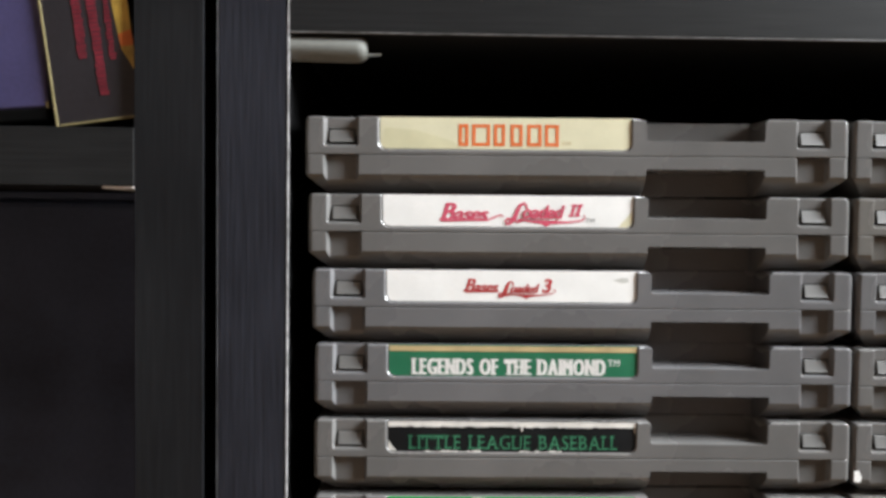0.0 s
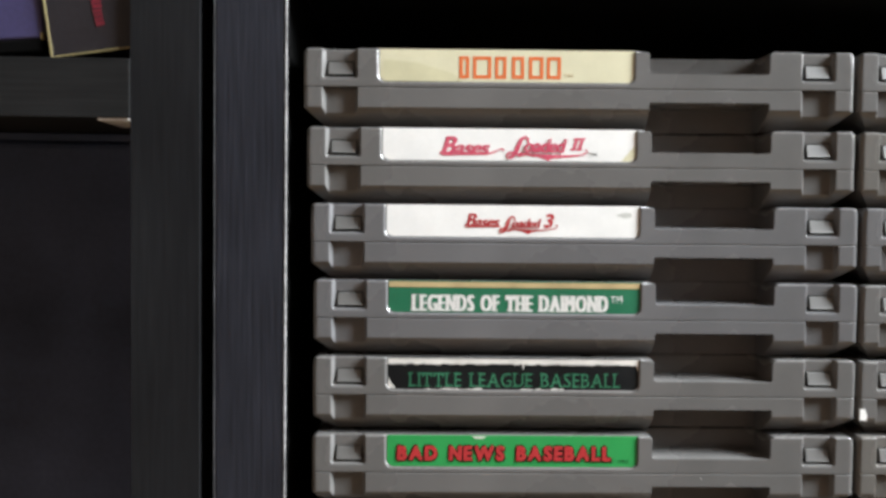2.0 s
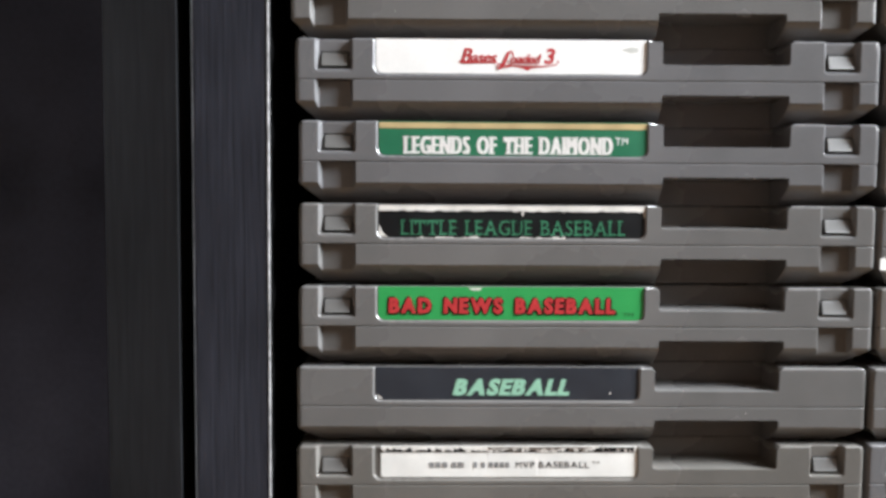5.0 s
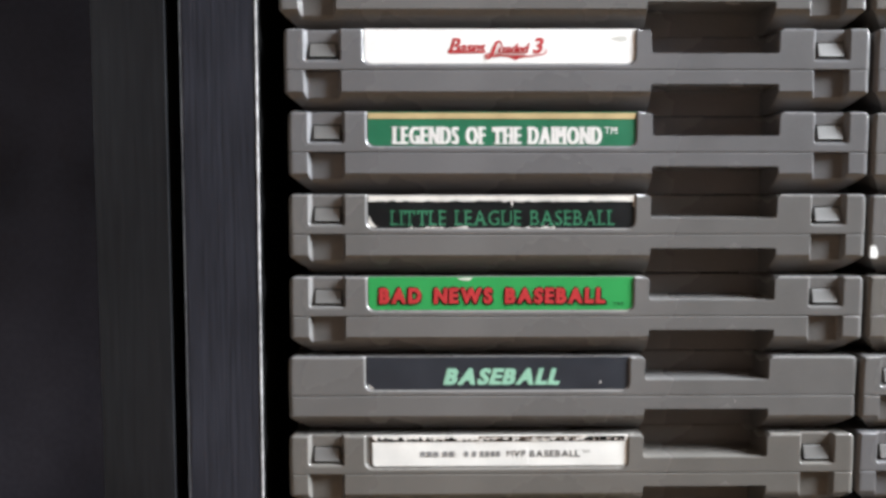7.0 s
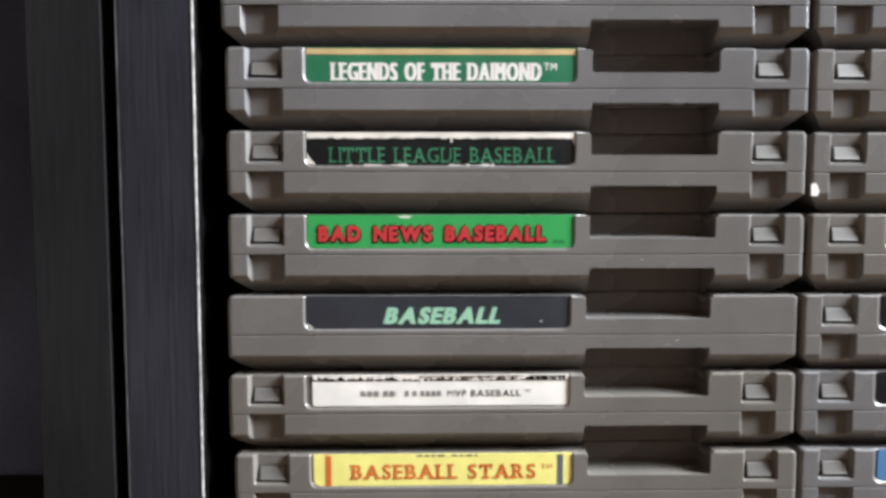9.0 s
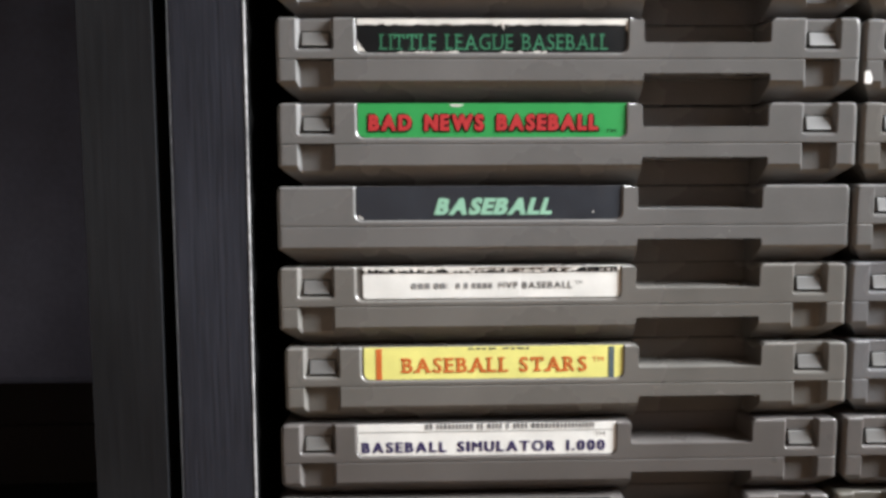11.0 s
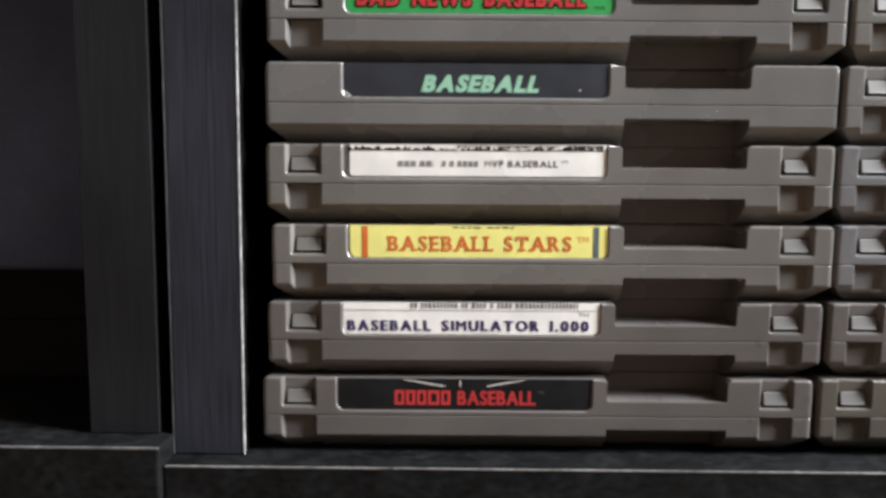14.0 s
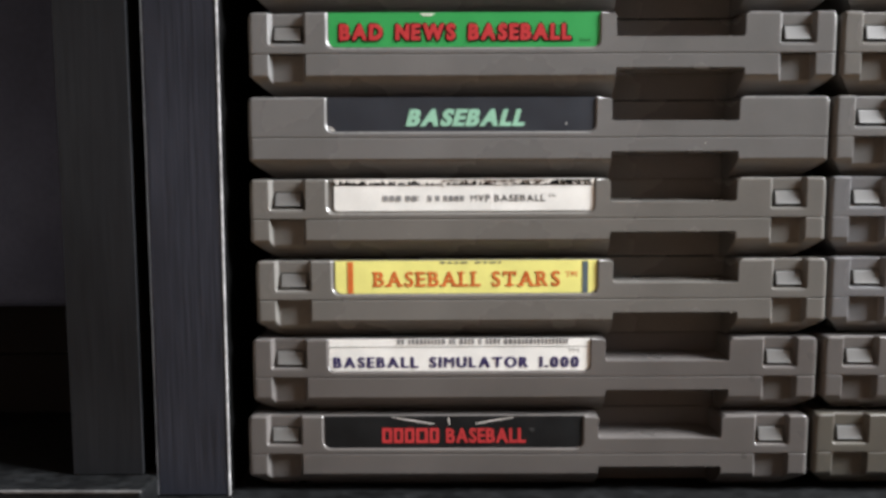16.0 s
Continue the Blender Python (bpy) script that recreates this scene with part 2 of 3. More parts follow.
def lettering(text, x0, x1, top, low, y, weight=0.0, shear=0.0, serif=0.0, gap=0.11, space=0.42, caps=1.0, smear=0.0):
    """Words in the built-in font, spread over x0 to x1 and from low to top (millimetres)."""
    verts, faces, x = [], [], 0.0
    for k, ch in enumerate(text):
        if ch == " ":
            x += space
            continue
        vs, fs = glyph(ch, 0.0 if ch == "M" else weight)
        a, b = min(v.x for v in vs), max(v.x for v in vs)
        s = caps if k and text[k - 1] != " " else 1.0
        n = len(verts)
        verts += [(x + (v.x - a) * s, v.y * s, 0.008 * (k % 2)) for v in vs]
        faces += [tuple(i + n for i in f) for f in fs]
        if serif and ch in SERIFS:
            w, h, c = (b - a), 0.69, SERIFS[ch]
            spots = []
            if "l" in c:
                spots += [(-0.07, 0.22, 0), (-0.07, 0.22, h - serif)]
            if "r" in c:
                spots += [(w - 0.2, w + 0.07, 0), (w - 0.2, w + 0.07, h - serif)]
            if "c" in c:
                spots += [(w / 2 - 0.18, w / 2 + 0.18, 0), (-0.02, 0.07, h - 0.2), (w - 0.07, w + 0.02, h - 0.2)]
            if "a" in c:
                spots += [(-0.1, 0.19, 0), (w - 0.19, w + 0.1, 0)]
            for p, q, r in spots:
                n = len(verts)
                hh = 0.2 if r == h - 0.2 else serif
                verts += [(x + p, r, 0.016), (x + q, r, 0.016), (x + q, r + hh, 0.016), (x + p, r + hh, 0.016)]
                faces.append((n, n + 1, n + 2, n + 3))
        x += (b - a) * s + gap
    verts = [(u + shear * v, v, w) for u, v, w in verts]
    us, ws = [v[0] for v in verts], [v[1] for v in verts]
    fx, fz = (x1 - x0) / (max(us) - min(us)), (top - low) / (max(ws) - min(ws))
    fx *= 1 - smear / (x1 - x0)
    bm = bmesh.new()
    for step in range(3 if smear else 1):       # smear: upright strokes made heavier than level ones
        dx, dy = smear * step / 2, 0.02 * step
        bv = [bm.verts.new(((x0 + dx + (u - min(us)) * fx) * MM, (y - d - dy) * MM, (low + (w - min(ws)) * fz) * MM)) for u, w, d in verts]
        for f in faces:
            if len(set(f)) > 2:
                bm.faces.new([bv[i] for i in f])
    return bm


def stroke(points, widths, y):
    """A pen stroke: a ribbon along the points, as wide as widths says at each of them."""
    bm, line = bmesh.new(), [Vector((x, z)) for x, z in points]
    sides = []
    for k, p in enumerate(line):
        d = (line[min(k + 1, len(line) - 1)] - line[max(k - 1, 0)]).normalized()
        n = Vector((-d.y, d.x)) * widths[k] / 2
        sides.append([bm.verts.new((q.x * MM, (y - 0.004 * k) * MM, q.y * MM)) for q in (p + n, p - n)])
    for a, b in zip(sides, sides[1:]):
        bm.faces.new((a[0], b[0], b[1], a[1]))
    return bm


def flourish(x0, x1, top, low, y, width):
    """A script capital L: a loop above, a long slanted stem and a curl at its foot."""
    shape = [(1.0, 0.72), (0.98, 0.92), (0.85, 1.0), (0.68, 0.9), (0.55, 0.6), (0.42, 0.3), (0.25, 0.06), (0.08, 0.0), (0.0, 0.12), (0.1, 0.26), (0.28, 0.24), (0.6, 0.12), (0.95, 0.2)]
    heavy = [0.4, 0.6, 0.7, 0.9, 1.15, 1.15, 0.95, 0.7, 0.6, 0.6, 0.6, 0.6, 0.5]
    return stroke([(x0 + u * (x1 - x0), low + v * (top - low)) for u, v in shape], [width * h for h in heavy], y)


def frames(spans, top, low, y, stroke):
    """A plain open block in place of a letter of a maker's mark."""
    bm = bmesh.new()
    for a, b in spans:
        out = [(a, low), (b, low), (b, top), (a, top)]
        inn = [(a + stroke, low + stroke), (b - stroke, low + stroke), (b - stroke, top - stroke), (a + stroke, top - stroke)]
        o, i = [[bm.verts.new((x * MM, (y - 0.01) * MM, z * MM)) for x, z in c] for c in (out, inn)]
        for k in range(4):
            bm.faces.new((o[k], o[(k + 1) % 4], i[(k + 1) % 4], i[k]))
    return bm


def bars(spans, top, low, y):
    bm = bmesh.new()
    for a, b in spans:
        block(a, b, y - 0.02, y, low, top, 0, bm=bm)
    return bm


def words(x0, x1, seed, least=0.5, most=1.6, gap=0.35):
    r, x, out = random.Random(seed), x0, []
    while x < x1:
        w = r.uniform(least, most)
        out.append((x, min(x + w, x1)))
        x += w + gap * (3 if r.random() < 0.2 else 1)
    return out


def ragged(x0, x1, edge, reach, y, seed, step=0.6, up=False, chance=1.0, thick=0.05, least=0.25):
    """A torn strip of paper: straight on one side, uneven on the other."""
    r, pts, x = random.Random(seed), [], x0
    sign = 1 if up else -1
    while x < x1:
        pts.append((x, edge + sign * reach * (r.uniform(least, 1.0) if r.random() < chance else 0.15)))
        x += step * r.uniform(0.4, 1.6)
    return plate([(x0, edge)] + pts + [(x1, edge + sign * reach * 0.3), (x1, edge)], y, thick)


# ---- cartridges ----
WIDE, TALL, DEEP = 120.0, 16.7, 128.0
BAY, FACE = 0.42, 0.28
RAMP, GAP, NOTCH = 0.6, 0.16, 7.2       # roundness of steps, of the latch pocket's rim, and the grip notch's depth
WELL, SLOPE = 1.15, 0.85                 # the latch wells are shallow, with slanted walls
LEFT, RIGHT, FOOT = -0.55, 120.3, -0.25  # the ends and the underside of the case
GRIP = (75.3, 101.2)
WELLS = ((3.95, 11.0), (108.85, 115.65))
XS = [3.95, 11.0, 15.75, 71.75, 75.3, 101.2, 108.85, 115.65]
POCKET = [4.6, 10.5, 109.45, 115.1]
EDGES = [0.1, 0.25, 0.5, 0.8, 1.2, 1.7]
SHELLS = {}


def body_x(low, high):
    bay = [16.3, 16.7, 17.1, 17.6, 70.2, 70.7, 71.1, 71.5]
    shoulders = [74.5, 74.8, 75.05, 101.6, 101.9, 102.25]
    return thinned([low] + [low + e for e in EDGES] + nodes(XS, SLOPE) + nodes(XS, RAMP) + nodes(POCKET, GAP) + bay + shoulders + [high - e for e in EDGES] + [high])


def body_z(low, high, breaks, fine, tight=(0.05, 0.12, 0.22), loose=(0.08, 0.2, 0.35, 0.6, 0.9)):
    return thinned([low] + [low + e for e in tight] + nodes(breaks, RAMP) + nodes(fine, GAP) + [high - e for e in loose] + [high])


def chamfer(x, y, z, start=4.05):
    """The lower shell's underside is drawn in on three sides."""
    if z < start:
        u = (start - z) / (start - FOOT)
        return min(max(x, LEFT + 4.9 * u), RIGHT - 4.9 * u), max(y, 4.7 * u ** 1.3), z
    return x, y, z


def corners(x, y, z, r=1.3):
    """The upper shell's outer corners are rounded."""
    cx, cz = min(max(x, LEFT + r), RIGHT - r), min(z, TALL - r)
    u, v = x - cx, z - cz
    if abs(u) > 1e-6 and v > 1e-6:
        k = max(abs(u), v) / math.hypot(u, v)
        return cx + u * k, y, cz + v * k
    return x, y, z


def shell_meshes(plain, mat):
    """The two halves of the case; the joint between them is a fine gap."""
    if (plain, mat.name) not in SHELLS:
        far = 99
        up = [GRIP + (12.0, far, NOTCH, RAMP, 0.4), (15.75, 71.75, 9.5, far, BAY, RAMP, 1.7)]
        low = [GRIP + (-far, 5.2, NOTCH, RAMP, 0.2)]
        if not plain:
            for (a, b), (p, q) in zip(WELLS, (POCKET[:2], POCKET[2:])):
                up += [(a, b, 10.5, far, WELL, SLOPE, 0.3), (p, q, 10.9, 14.1, 4.2, GAP, 0.0)]
                low += [(a, b, -far, far, WELL, SLOPE, 0.0)]
        posts = [(74.35, 15.7, 1, 0.95, NOTCH), (102.15, 15.7, -1, 0.95, NOTCH)]
        pair = []
        for name, bm in (("upper_shell", moulded(body_x(LEFT, RIGHT), body_z(8.38, TALL, [9.5, 10.5, 12.0], [10.9, 14.1]), up, DEEP, (1.0, 0.2, 0.45), corners, posts)),
                         ("lower_shell", moulded(body_x(LEFT, RIGHT), [FOOT, 0.2, 0.8, 1.5, 2.2, 2.9, 3.4, 3.7, 3.9, 4.05, 4.2, 4.4] + nodes([5.2], RAMP) + [6.5, 8.1, 8.2, 8.27, 8.32], low, DEEP, (1.1, 0.01, 0.2), chamfer))):
            me = bpy.data.meshes.new(name)
            bm.to_mesh(me)
            bm.free()
            me.materials.append(mat)
            pair.append(me)
        SHELLS[plain, mat.name] = pair
    return SHELLS[plain, mat.name]


def latch_tab(x0, x1):
    """The small sloping tab low in the upper well."""
    bm = bmesh.new()
    low, top, inner, outer = 11.12, 13.88, 1.0, 0.3
    prof = [(inner + 2.4, low), (outer, low), (outer + 0.15, low + 0.4), (inner, top), (inner + 2.4, top)]
    a = [bm.verts.new((x0, y, z)) for y, z in prof]
    b = [bm.verts.new((x1, y, z)) for y, z in prof]
    bm.faces.new(a), bm.faces.new(list(reversed(b)))
    for k in range(len(prof)):
        bm.faces.new((a[k], b[k], b[(k + 1) % len(prof)], a[(k + 1) % len(prof)]))
    bmesh.ops.recalc_face_normals(bm, faces=bm.faces)
    return soften(bm, 0.12, 2)


def cartridge(x, z, dz=0.0, y=0.0, turn=0.0, mat=GREY, plain=False, label=""):
    """x, z: the upper left corner of its front in millimetres; dz: how much higher the other end is."""
    root = new("game_cartridge")
    root.matrix_world = pose(x * MM, y * MM, (z - TALL) * MM, 0, -math.degrees(math.atan2(dz, WIDE)), turn)
    tagged(root, label, "game cartridge", "cartridges stacked on the shelf")
    for name, me in zip(("upper_shell", "lower_shell"), shell_meshes(plain, mat)):
        new(name, me).parent = root
    if not plain:
        for a, b in (POCKET[:2], POCKET[2:]):
            part("latch_tab", latch_tab(a + 0.22, b - 0.22), TAB_GREY, root)
    return root


def sticker(root, mat, label, x0=16.1, x1=71.75, low=9.7, top=16.66, radius=1.5):
    pts = [(x0, top), (x0, low + radius)]
    pts += [(x0 + radius - radius * math.cos(a), low + radius - radius * math.sin(a)) for a in (0.4, 0.8, 1.2)]
    pts += [(x0 + radius, low), (x1 - radius, low)]
    pts += [(x1 - radius + radius * math.sin(a), low + radius - radius * math.cos(a)) for a in (0.4, 0.8, 1.2)]
    pts += [(x1, low + radius), (x1, top)]
    return part("label", plate(pts, BAY - 0.01, BAY - 0.01 - FACE), mat, root, label)


INKY = FACE - 0.03      # ink lies just proud of the paper
TOPINK = FACE - 0.06


def trademark(lab, x0, x1, top, low, mat):
    part("lettering", lettering("TM", x0, x1, top, low, INKY), mat, lab)


def flat(pts, y=INKY):
    return plate(pts, y + 0.02, 0.02)


# ---- the scene's large structure ----
def room():
    def slab(name, *c):
        return tagged(link(name, block(*c, bevel=0, scale=1), FLOOR if name == "floor" else WALL), kind="structure")
    slab("floor", -2.2, 1.5, -3.0, 0.45, -0.1, 0)
    slab("ceiling", -2.2, 1.5, -3.0, 0.45, 2.5, 2.6)
    slab("wall_back", -2.2, 1.5, 0.35, 0.45, 0, 2.5)
    slab("wall_behind", -2.2, 1.5, -3.0, -2.9, 0, 2.5)
    slab("wall_left", -2.2, -2.1, -2.9, 0.35, 0, 2.5)
    # the window's opening goes through the wall to the right
    bm = block(1.4, 1.5, -2.9, 0.35, 0, 1.5, 0, 1)
    block(1.4, 1.5, -2.9, 0.35, 2.42, 2.5, 0, 1, bm=bm)
    block(1.4, 1.5, -2.9, -0.6, 1.5, 2.42, 0, 1, bm=bm)
    block(1.4, 1.5, 0.0, 0.35, 1.5, 2.42, 0, 1, bm=bm)
    tagged(link("wall_right", bm, WALL), kind="structure")


room()


def bookcase_main():
    root = new("bookcase")
    root.matrix_world = pose(0, 0, 0)
    tagged(root, "black wood-grain bookcase with worn pale edges holding stacked cartridges", "bookcase")
    # sides, boards and back, in millimetres
    part("side_panel", block(-37.65, -22.7, -2.0, 330, 1064.7, 1480, 0.35), SHEEN, root, "black side panel with fine upright grain")
    part("side_panel", block(231.5, 246.5, -2.0, 330, 1064.7, 1480, 0.35), SHEEN, root)
    # added black sheet: keeps the panel's inner face as dark as in shade
    part("inner_facing", block(-22.69, -22.55, -1.3, 329, 1064.75, 1268.3, 0), BLACK, root, "black sheet standing in for shade on the panel's inner face")
    # right edge much paler than the left: worn, with its glint painted in
    part("edge_strip", block(-22.67, -22.33, -2.12, -1.4, 1064.75, 1480, 0.12), EDGE, root, "worn edge of the panel, its glint in the pale colour")
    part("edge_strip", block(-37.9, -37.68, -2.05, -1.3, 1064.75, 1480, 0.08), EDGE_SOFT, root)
    part("shelf", block(-22.65, 231.4, -2.0, 328, 1268.6, 1286.6, 0.5), BROWN_X, root, "dark shelf board above the cartridges")
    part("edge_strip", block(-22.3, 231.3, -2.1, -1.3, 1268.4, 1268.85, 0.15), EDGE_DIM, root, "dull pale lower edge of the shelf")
    part("base_board", block(-37.9, 247, -8.2, 330, 1040, 1064.65, 0.5), BASE, root, "dark board under the cartridges")
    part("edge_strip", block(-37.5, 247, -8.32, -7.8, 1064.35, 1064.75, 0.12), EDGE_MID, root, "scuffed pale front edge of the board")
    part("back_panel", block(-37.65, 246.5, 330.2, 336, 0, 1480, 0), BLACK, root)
    part("top_board", block(-37.9, 247, -10, 330, 1480.1, 1500, 0.5), BROWN_X, root)
    part("side_panel", block(-37.65, -22.7, -2.0, 330, 0, 1039.9, 0.35), SHEEN, root)
    part("side_panel", block(231.5, 246.5, -2.0, 330, 0, 1039.9, 0.35), SHEEN, root)
    # shelf pin under the shelf: a stubby round sleeve on a thin rod
    bm = bmesh.new()
    ring, prof = [], [(-22.65, 2.85), (-8.0, 2.85), (-6.6, 2.6), (-5.7, 1.9), (-5.4, 0.4), (-2.6, 0.35), (-2.5, 0.01)]
    for x, r in prof:
        ring.append([bm.verts.new((x, 1.0 + r * math.cos(a), 1265.7 + (0 if r > 1 else -1.0) + r * math.sin(a))) for a in [k * math.tau / 20 for k in range(20)]])
    for p, q in zip(ring, ring[1:]):
        for k in range(20):
            f = bm.faces.new((p[k], p[(k + 1) % 20], q[(k + 1) % 20], q[k]))
            f.smooth = True
    bmesh.ops.recalc_face_normals(bm, faces=bm.faces)
    bmesh.ops.scale(bm, vec=(MM,) * 3, verts=bm.verts)
    part("shelf_pin", bm, PIN, root, "stubby grey plastic shelf pin")


def bookcase_side():
    root = new("bookcase")
    root.matrix_world = pose(0, 0, 0)
    tagged(root, "plain black-brown bookcase with boxes on its shelf", "bookcase")
    panel = part("side_panel", block(-55.8, -40.9, -1.9, 325, 1069.4, 1470, 0.06), BROWN, root, "plain black-brown side panel")
    part("shelf", block(-420, -55.85, -2.2, 320, 1234.9, 1247.5, 0.1), BROWN_X, root)
    part("base_board", block(-420, -38.0, -10, 325, 1045, 1069.2, 0.5), BASE, root)
    part("edge_strip", block(-420, -38.1, -10.12, -9.5, 1068.85, 1069.32, 0.12), EDGE_DIM, root, "scuffed pale front edge of the board")
    part("side_panel", block(-436, -420.1, -6.0, 325, 0, 1470, 0.4), BROWN, root)
    part("side_panel", block(-55.8, -40.9, -1.9, 325, 0, 1044.9, 0.4), BROWN, root)
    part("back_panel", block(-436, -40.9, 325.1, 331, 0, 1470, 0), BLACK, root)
    part("top_board", block(-436, -40.9, -1.9, 325, 1470.1, 1490, 0.5), BROWN_X, root)
    part("shelf_clip", block(-62.8, -55.85, -1.9, 10, 1234.35, 1234.85, 0.1), CLIP, root, "bright metal shelf support clip")


bookcase_main()
bookcase_side()

# ---- things in the neighbouring bookcase ----
box = new("game_box")
box.matrix_world = pose(-73.0 * MM, -0.8 * MM, 1247.55 * MM, 0, -8.2, 0)
tagged(box, "dark printed card box with yellow edges leaning on its neighbour", "box", "boxes on the shelf")
part("carton", block(0.05, 19, 0, 125, 0.1, 150, 0.3), BOX_DARK, box)
part("edge_trim", block(-0.1, 0.42, -0.12, 0.4, 0, 150, 0.1), BOX_TRIM, box, "yellow printed edge")
part("edge_trim", block(0.8, 19, -0.12, 0.4, 0, 0.45, 0.1), BOX_TRIM, box, "yellow printed edge")
part("picture", flat([(19, 9.0), (19, 60), (15.0, 60), (15.6, 24), (16.3, 15)], -0.03), BOX_PICTURE, box, "yellow and orange printed picture")
part("picture", flat([(19, 15.5), (19, 19), (16.1, 18.2), (16.3, 15.5)], -0.06), paper("orange_print", (0.5, 0.13, 0.03), blotch=0.3), box, "orange band of the picture")
for a, b, c, d, seed in ((6.7, 9.0, 14.0, 60, 1), (10.1, 12.4, 5.6, 60, 2), (13.5, 15.1, 13.0, 60, 3)):
    r, z, bm = random.Random(seed), c, bmesh.new()
    while z < d:
        h = r.uniform(0.45, 0.9)
        block(a + r.uniform(0, 0.4), b - r.uniform(0, 0.4), -0.1, -0.06, z, z + h, 0.0, bm=bm)
        z += h + r.uniform(0.12, 0.25)
    part("lettering", bm, BOX_RED, box, "unreadable red lettering up the box")

tall = new("game_box")
tall.matrix_world = pose(-95.2 * MM, -0.3 * MM, 1247.55 * MM, 0, -4.2, 0)
tagged(tall, "purple-blue glossy card box with a dark lower band", "box", "boxes on the shelf")
part("carton", block(0, 20.3, 0, 125, 3.0, 150, 0.5), PURPLE, tall)
part("lower_band", block(0, 20.3, 0, 125, 0.0, 2.95, 0.5), BLACK, tall, "black lower band")
part("edge_trim", block(19.8, 20.4, -0.1, 0.5, 2.7, 4.2, 0.15), BOX_TRIM, tall, "rubbed pale corner")

case = new("storage_box")
case.matrix_world = pose(-180 * MM, 22 * MM, 1101.3 * MM)
tagged(case, "dark navy storage box on a low black case", "box")
part("body", block(-120, 122, 0, 280, 0.1, 131.2, 2.0, segments=3), NAVY, case)
part("lid", block(-120, 122, 1, 280, 131.3, 133.2, 0.3, segments=3), NAVY, case)
low_case = new("flat_case")
low_case.matrix_world = pose(-180 * MM, 40 * MM, 1069.3 * MM)
tagged(low_case, "low black plastic case under a navy box", "box")
part("base", block(-120, 122, 0, 280, 0, 15.82, 0.1), CASE_BLACK, low_case)
part("lid", block(-120, 122, 0, 280, 15.85, 32.0, 0.8), CASE_BLACK, low_case)

# ---- the stack of cartridges, top to bottom ----
STACK = [
    (-18.65, 1250.9, 0.7), (-17.9, 1233.9, 0.45), (-16.9, 1217.2, 0.4), (-16.3, 1200.5, 0.2), (-16.3, 1183.45, 0.25), (-16.3, 1166.2, 0.3),
    (-16.8, 1149.15, 0.3), (-16.8, 1132.2, 0.6), (-15.85, 1115.05, 0.7), (-17.05, 1098.25, 0.6), (-18.3, 1081.5, 0.4)]

rows = []
# the last two tones have the shade near the base board in their colour
TONE = [GREY, GREY, GREY_COOL, GREY_COOL, GREY, GREY, GREY, GREY_WARM, GREY_WARM, GREY_SHADED, GREY_SHADED]
SAYS = ["grey plastic game cartridge with a cream label and orange mark", "grey plastic game cartridge with a white label and crimson script",
        "grey plastic game cartridge with a white label and small red script", "grey plastic game cartridge with a deep green label",
        "grey plastic game cartridge with a chipped black label", "grey plastic game cartridge with a bright green label",
        "plain-ended grey game cartridge with a slate label", "grey plastic game cartridge with a torn white label",
        "grey plastic game cartridge with a yellow label", "grey plastic game cartridge with a creased white label",
        "grey plastic game cartridge with a black label, lowest of the stack"]
for k, (x, z, dz) in enumerate(STACK):
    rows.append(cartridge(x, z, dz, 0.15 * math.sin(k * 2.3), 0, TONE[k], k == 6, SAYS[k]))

T = TALL
# cream label with an orange maker's mark
lab = sticker(rows[0], CREAM, "cream paper label")
part("stain", flat([(16.5, 10.4), (17.6, 9.75), (34, 9.75), (32, 11.5), (24, 13.8), (17, 14.4)], INKY + 0.01), CREAM2, lab, "yellowed patch")
for span in ((33.4, 35.6), (36.4, 40.4), (41.2, 43.7), (44.9, 47.6), (48.6, 51.8), (52.5, 55.6)):
    part("mark_block", frames([span], T - 1.5, T - 6.3, INKY, 0.75), ORANGE, lab, "plain orange block of the maker's mark")
trademark(lab, 56.1, 58.2, T - 5.2, T - 6.0, TAN)
# crimson script on white
lab = sticker(rows[1], WHITE, "white paper label")
part("lettering", lettering("Bases", 28.8, 39.6, T - 1.8, T - 5.8, INKY, 0.015, 0.3, gap=0.02, caps=0.8, smear=0.3), PINK, lab)
part("lettering", flourish(43.3, 48.0, T - 1.8, T - 6.4, INKY - 0.03, 0.85), PINK, lab)
part("lettering", lettering("oaded", 46.9, 56.6, T - 2.2, T - 5.2, INKY - 0.1, 0.015, 0.3, gap=0.02, smear=0.3), PINK, lab)
part("lettering", lettering("II", 57.2, 60.6, T - 1.9, T - 4.7, INKY, 0.03, 0.25, serif=0.1), PINK, lab)
part("swash", stroke([(28.6, T - 5.3), (29.4, T - 5.75), (33, T - 5.7), (39.4, T - 5.5), (41.0, T - 4.9), (42.0, T - 4.4), (42.7, T - 4.6), (42.4, T - 4.95)], [0.5, 0.5, 0.35, 0.4, 0.35, 0.3, 0.35, 0.3], INKY - 0.02), PINK, lab)
part("swash", stroke([(46.0, T - 5.3), (49.0, T - 5.75), (52.5, T - 6.0), (57.0, T - 5.95), (60.0, T - 5.6), (61.0, T - 5.0), (60.7, T - 4.3)], [0.3, 0.6, 0.9, 0.45, 0.35, 0.35, 0.25], INKY - 0.02), PINK, lab)
part("swash", flat([(49.5, T - 6.0), (55.4, T - 6.0), (53.2, T - 6.5), (52.4, T - 7.0), (51.4, T - 6.5)], INKY), PINK, lab)
trademark(lab, 61.1, 63.1, T - 5.1, T - 6.0, GREYINK)
part("lifted_corner", flat([(71.6, 10.8), (71.6, 13.4), (68.4, 9.75), (70.6, 9.75)], INKY + 0.01), CREAM, lab, "yellowed lifted corner")
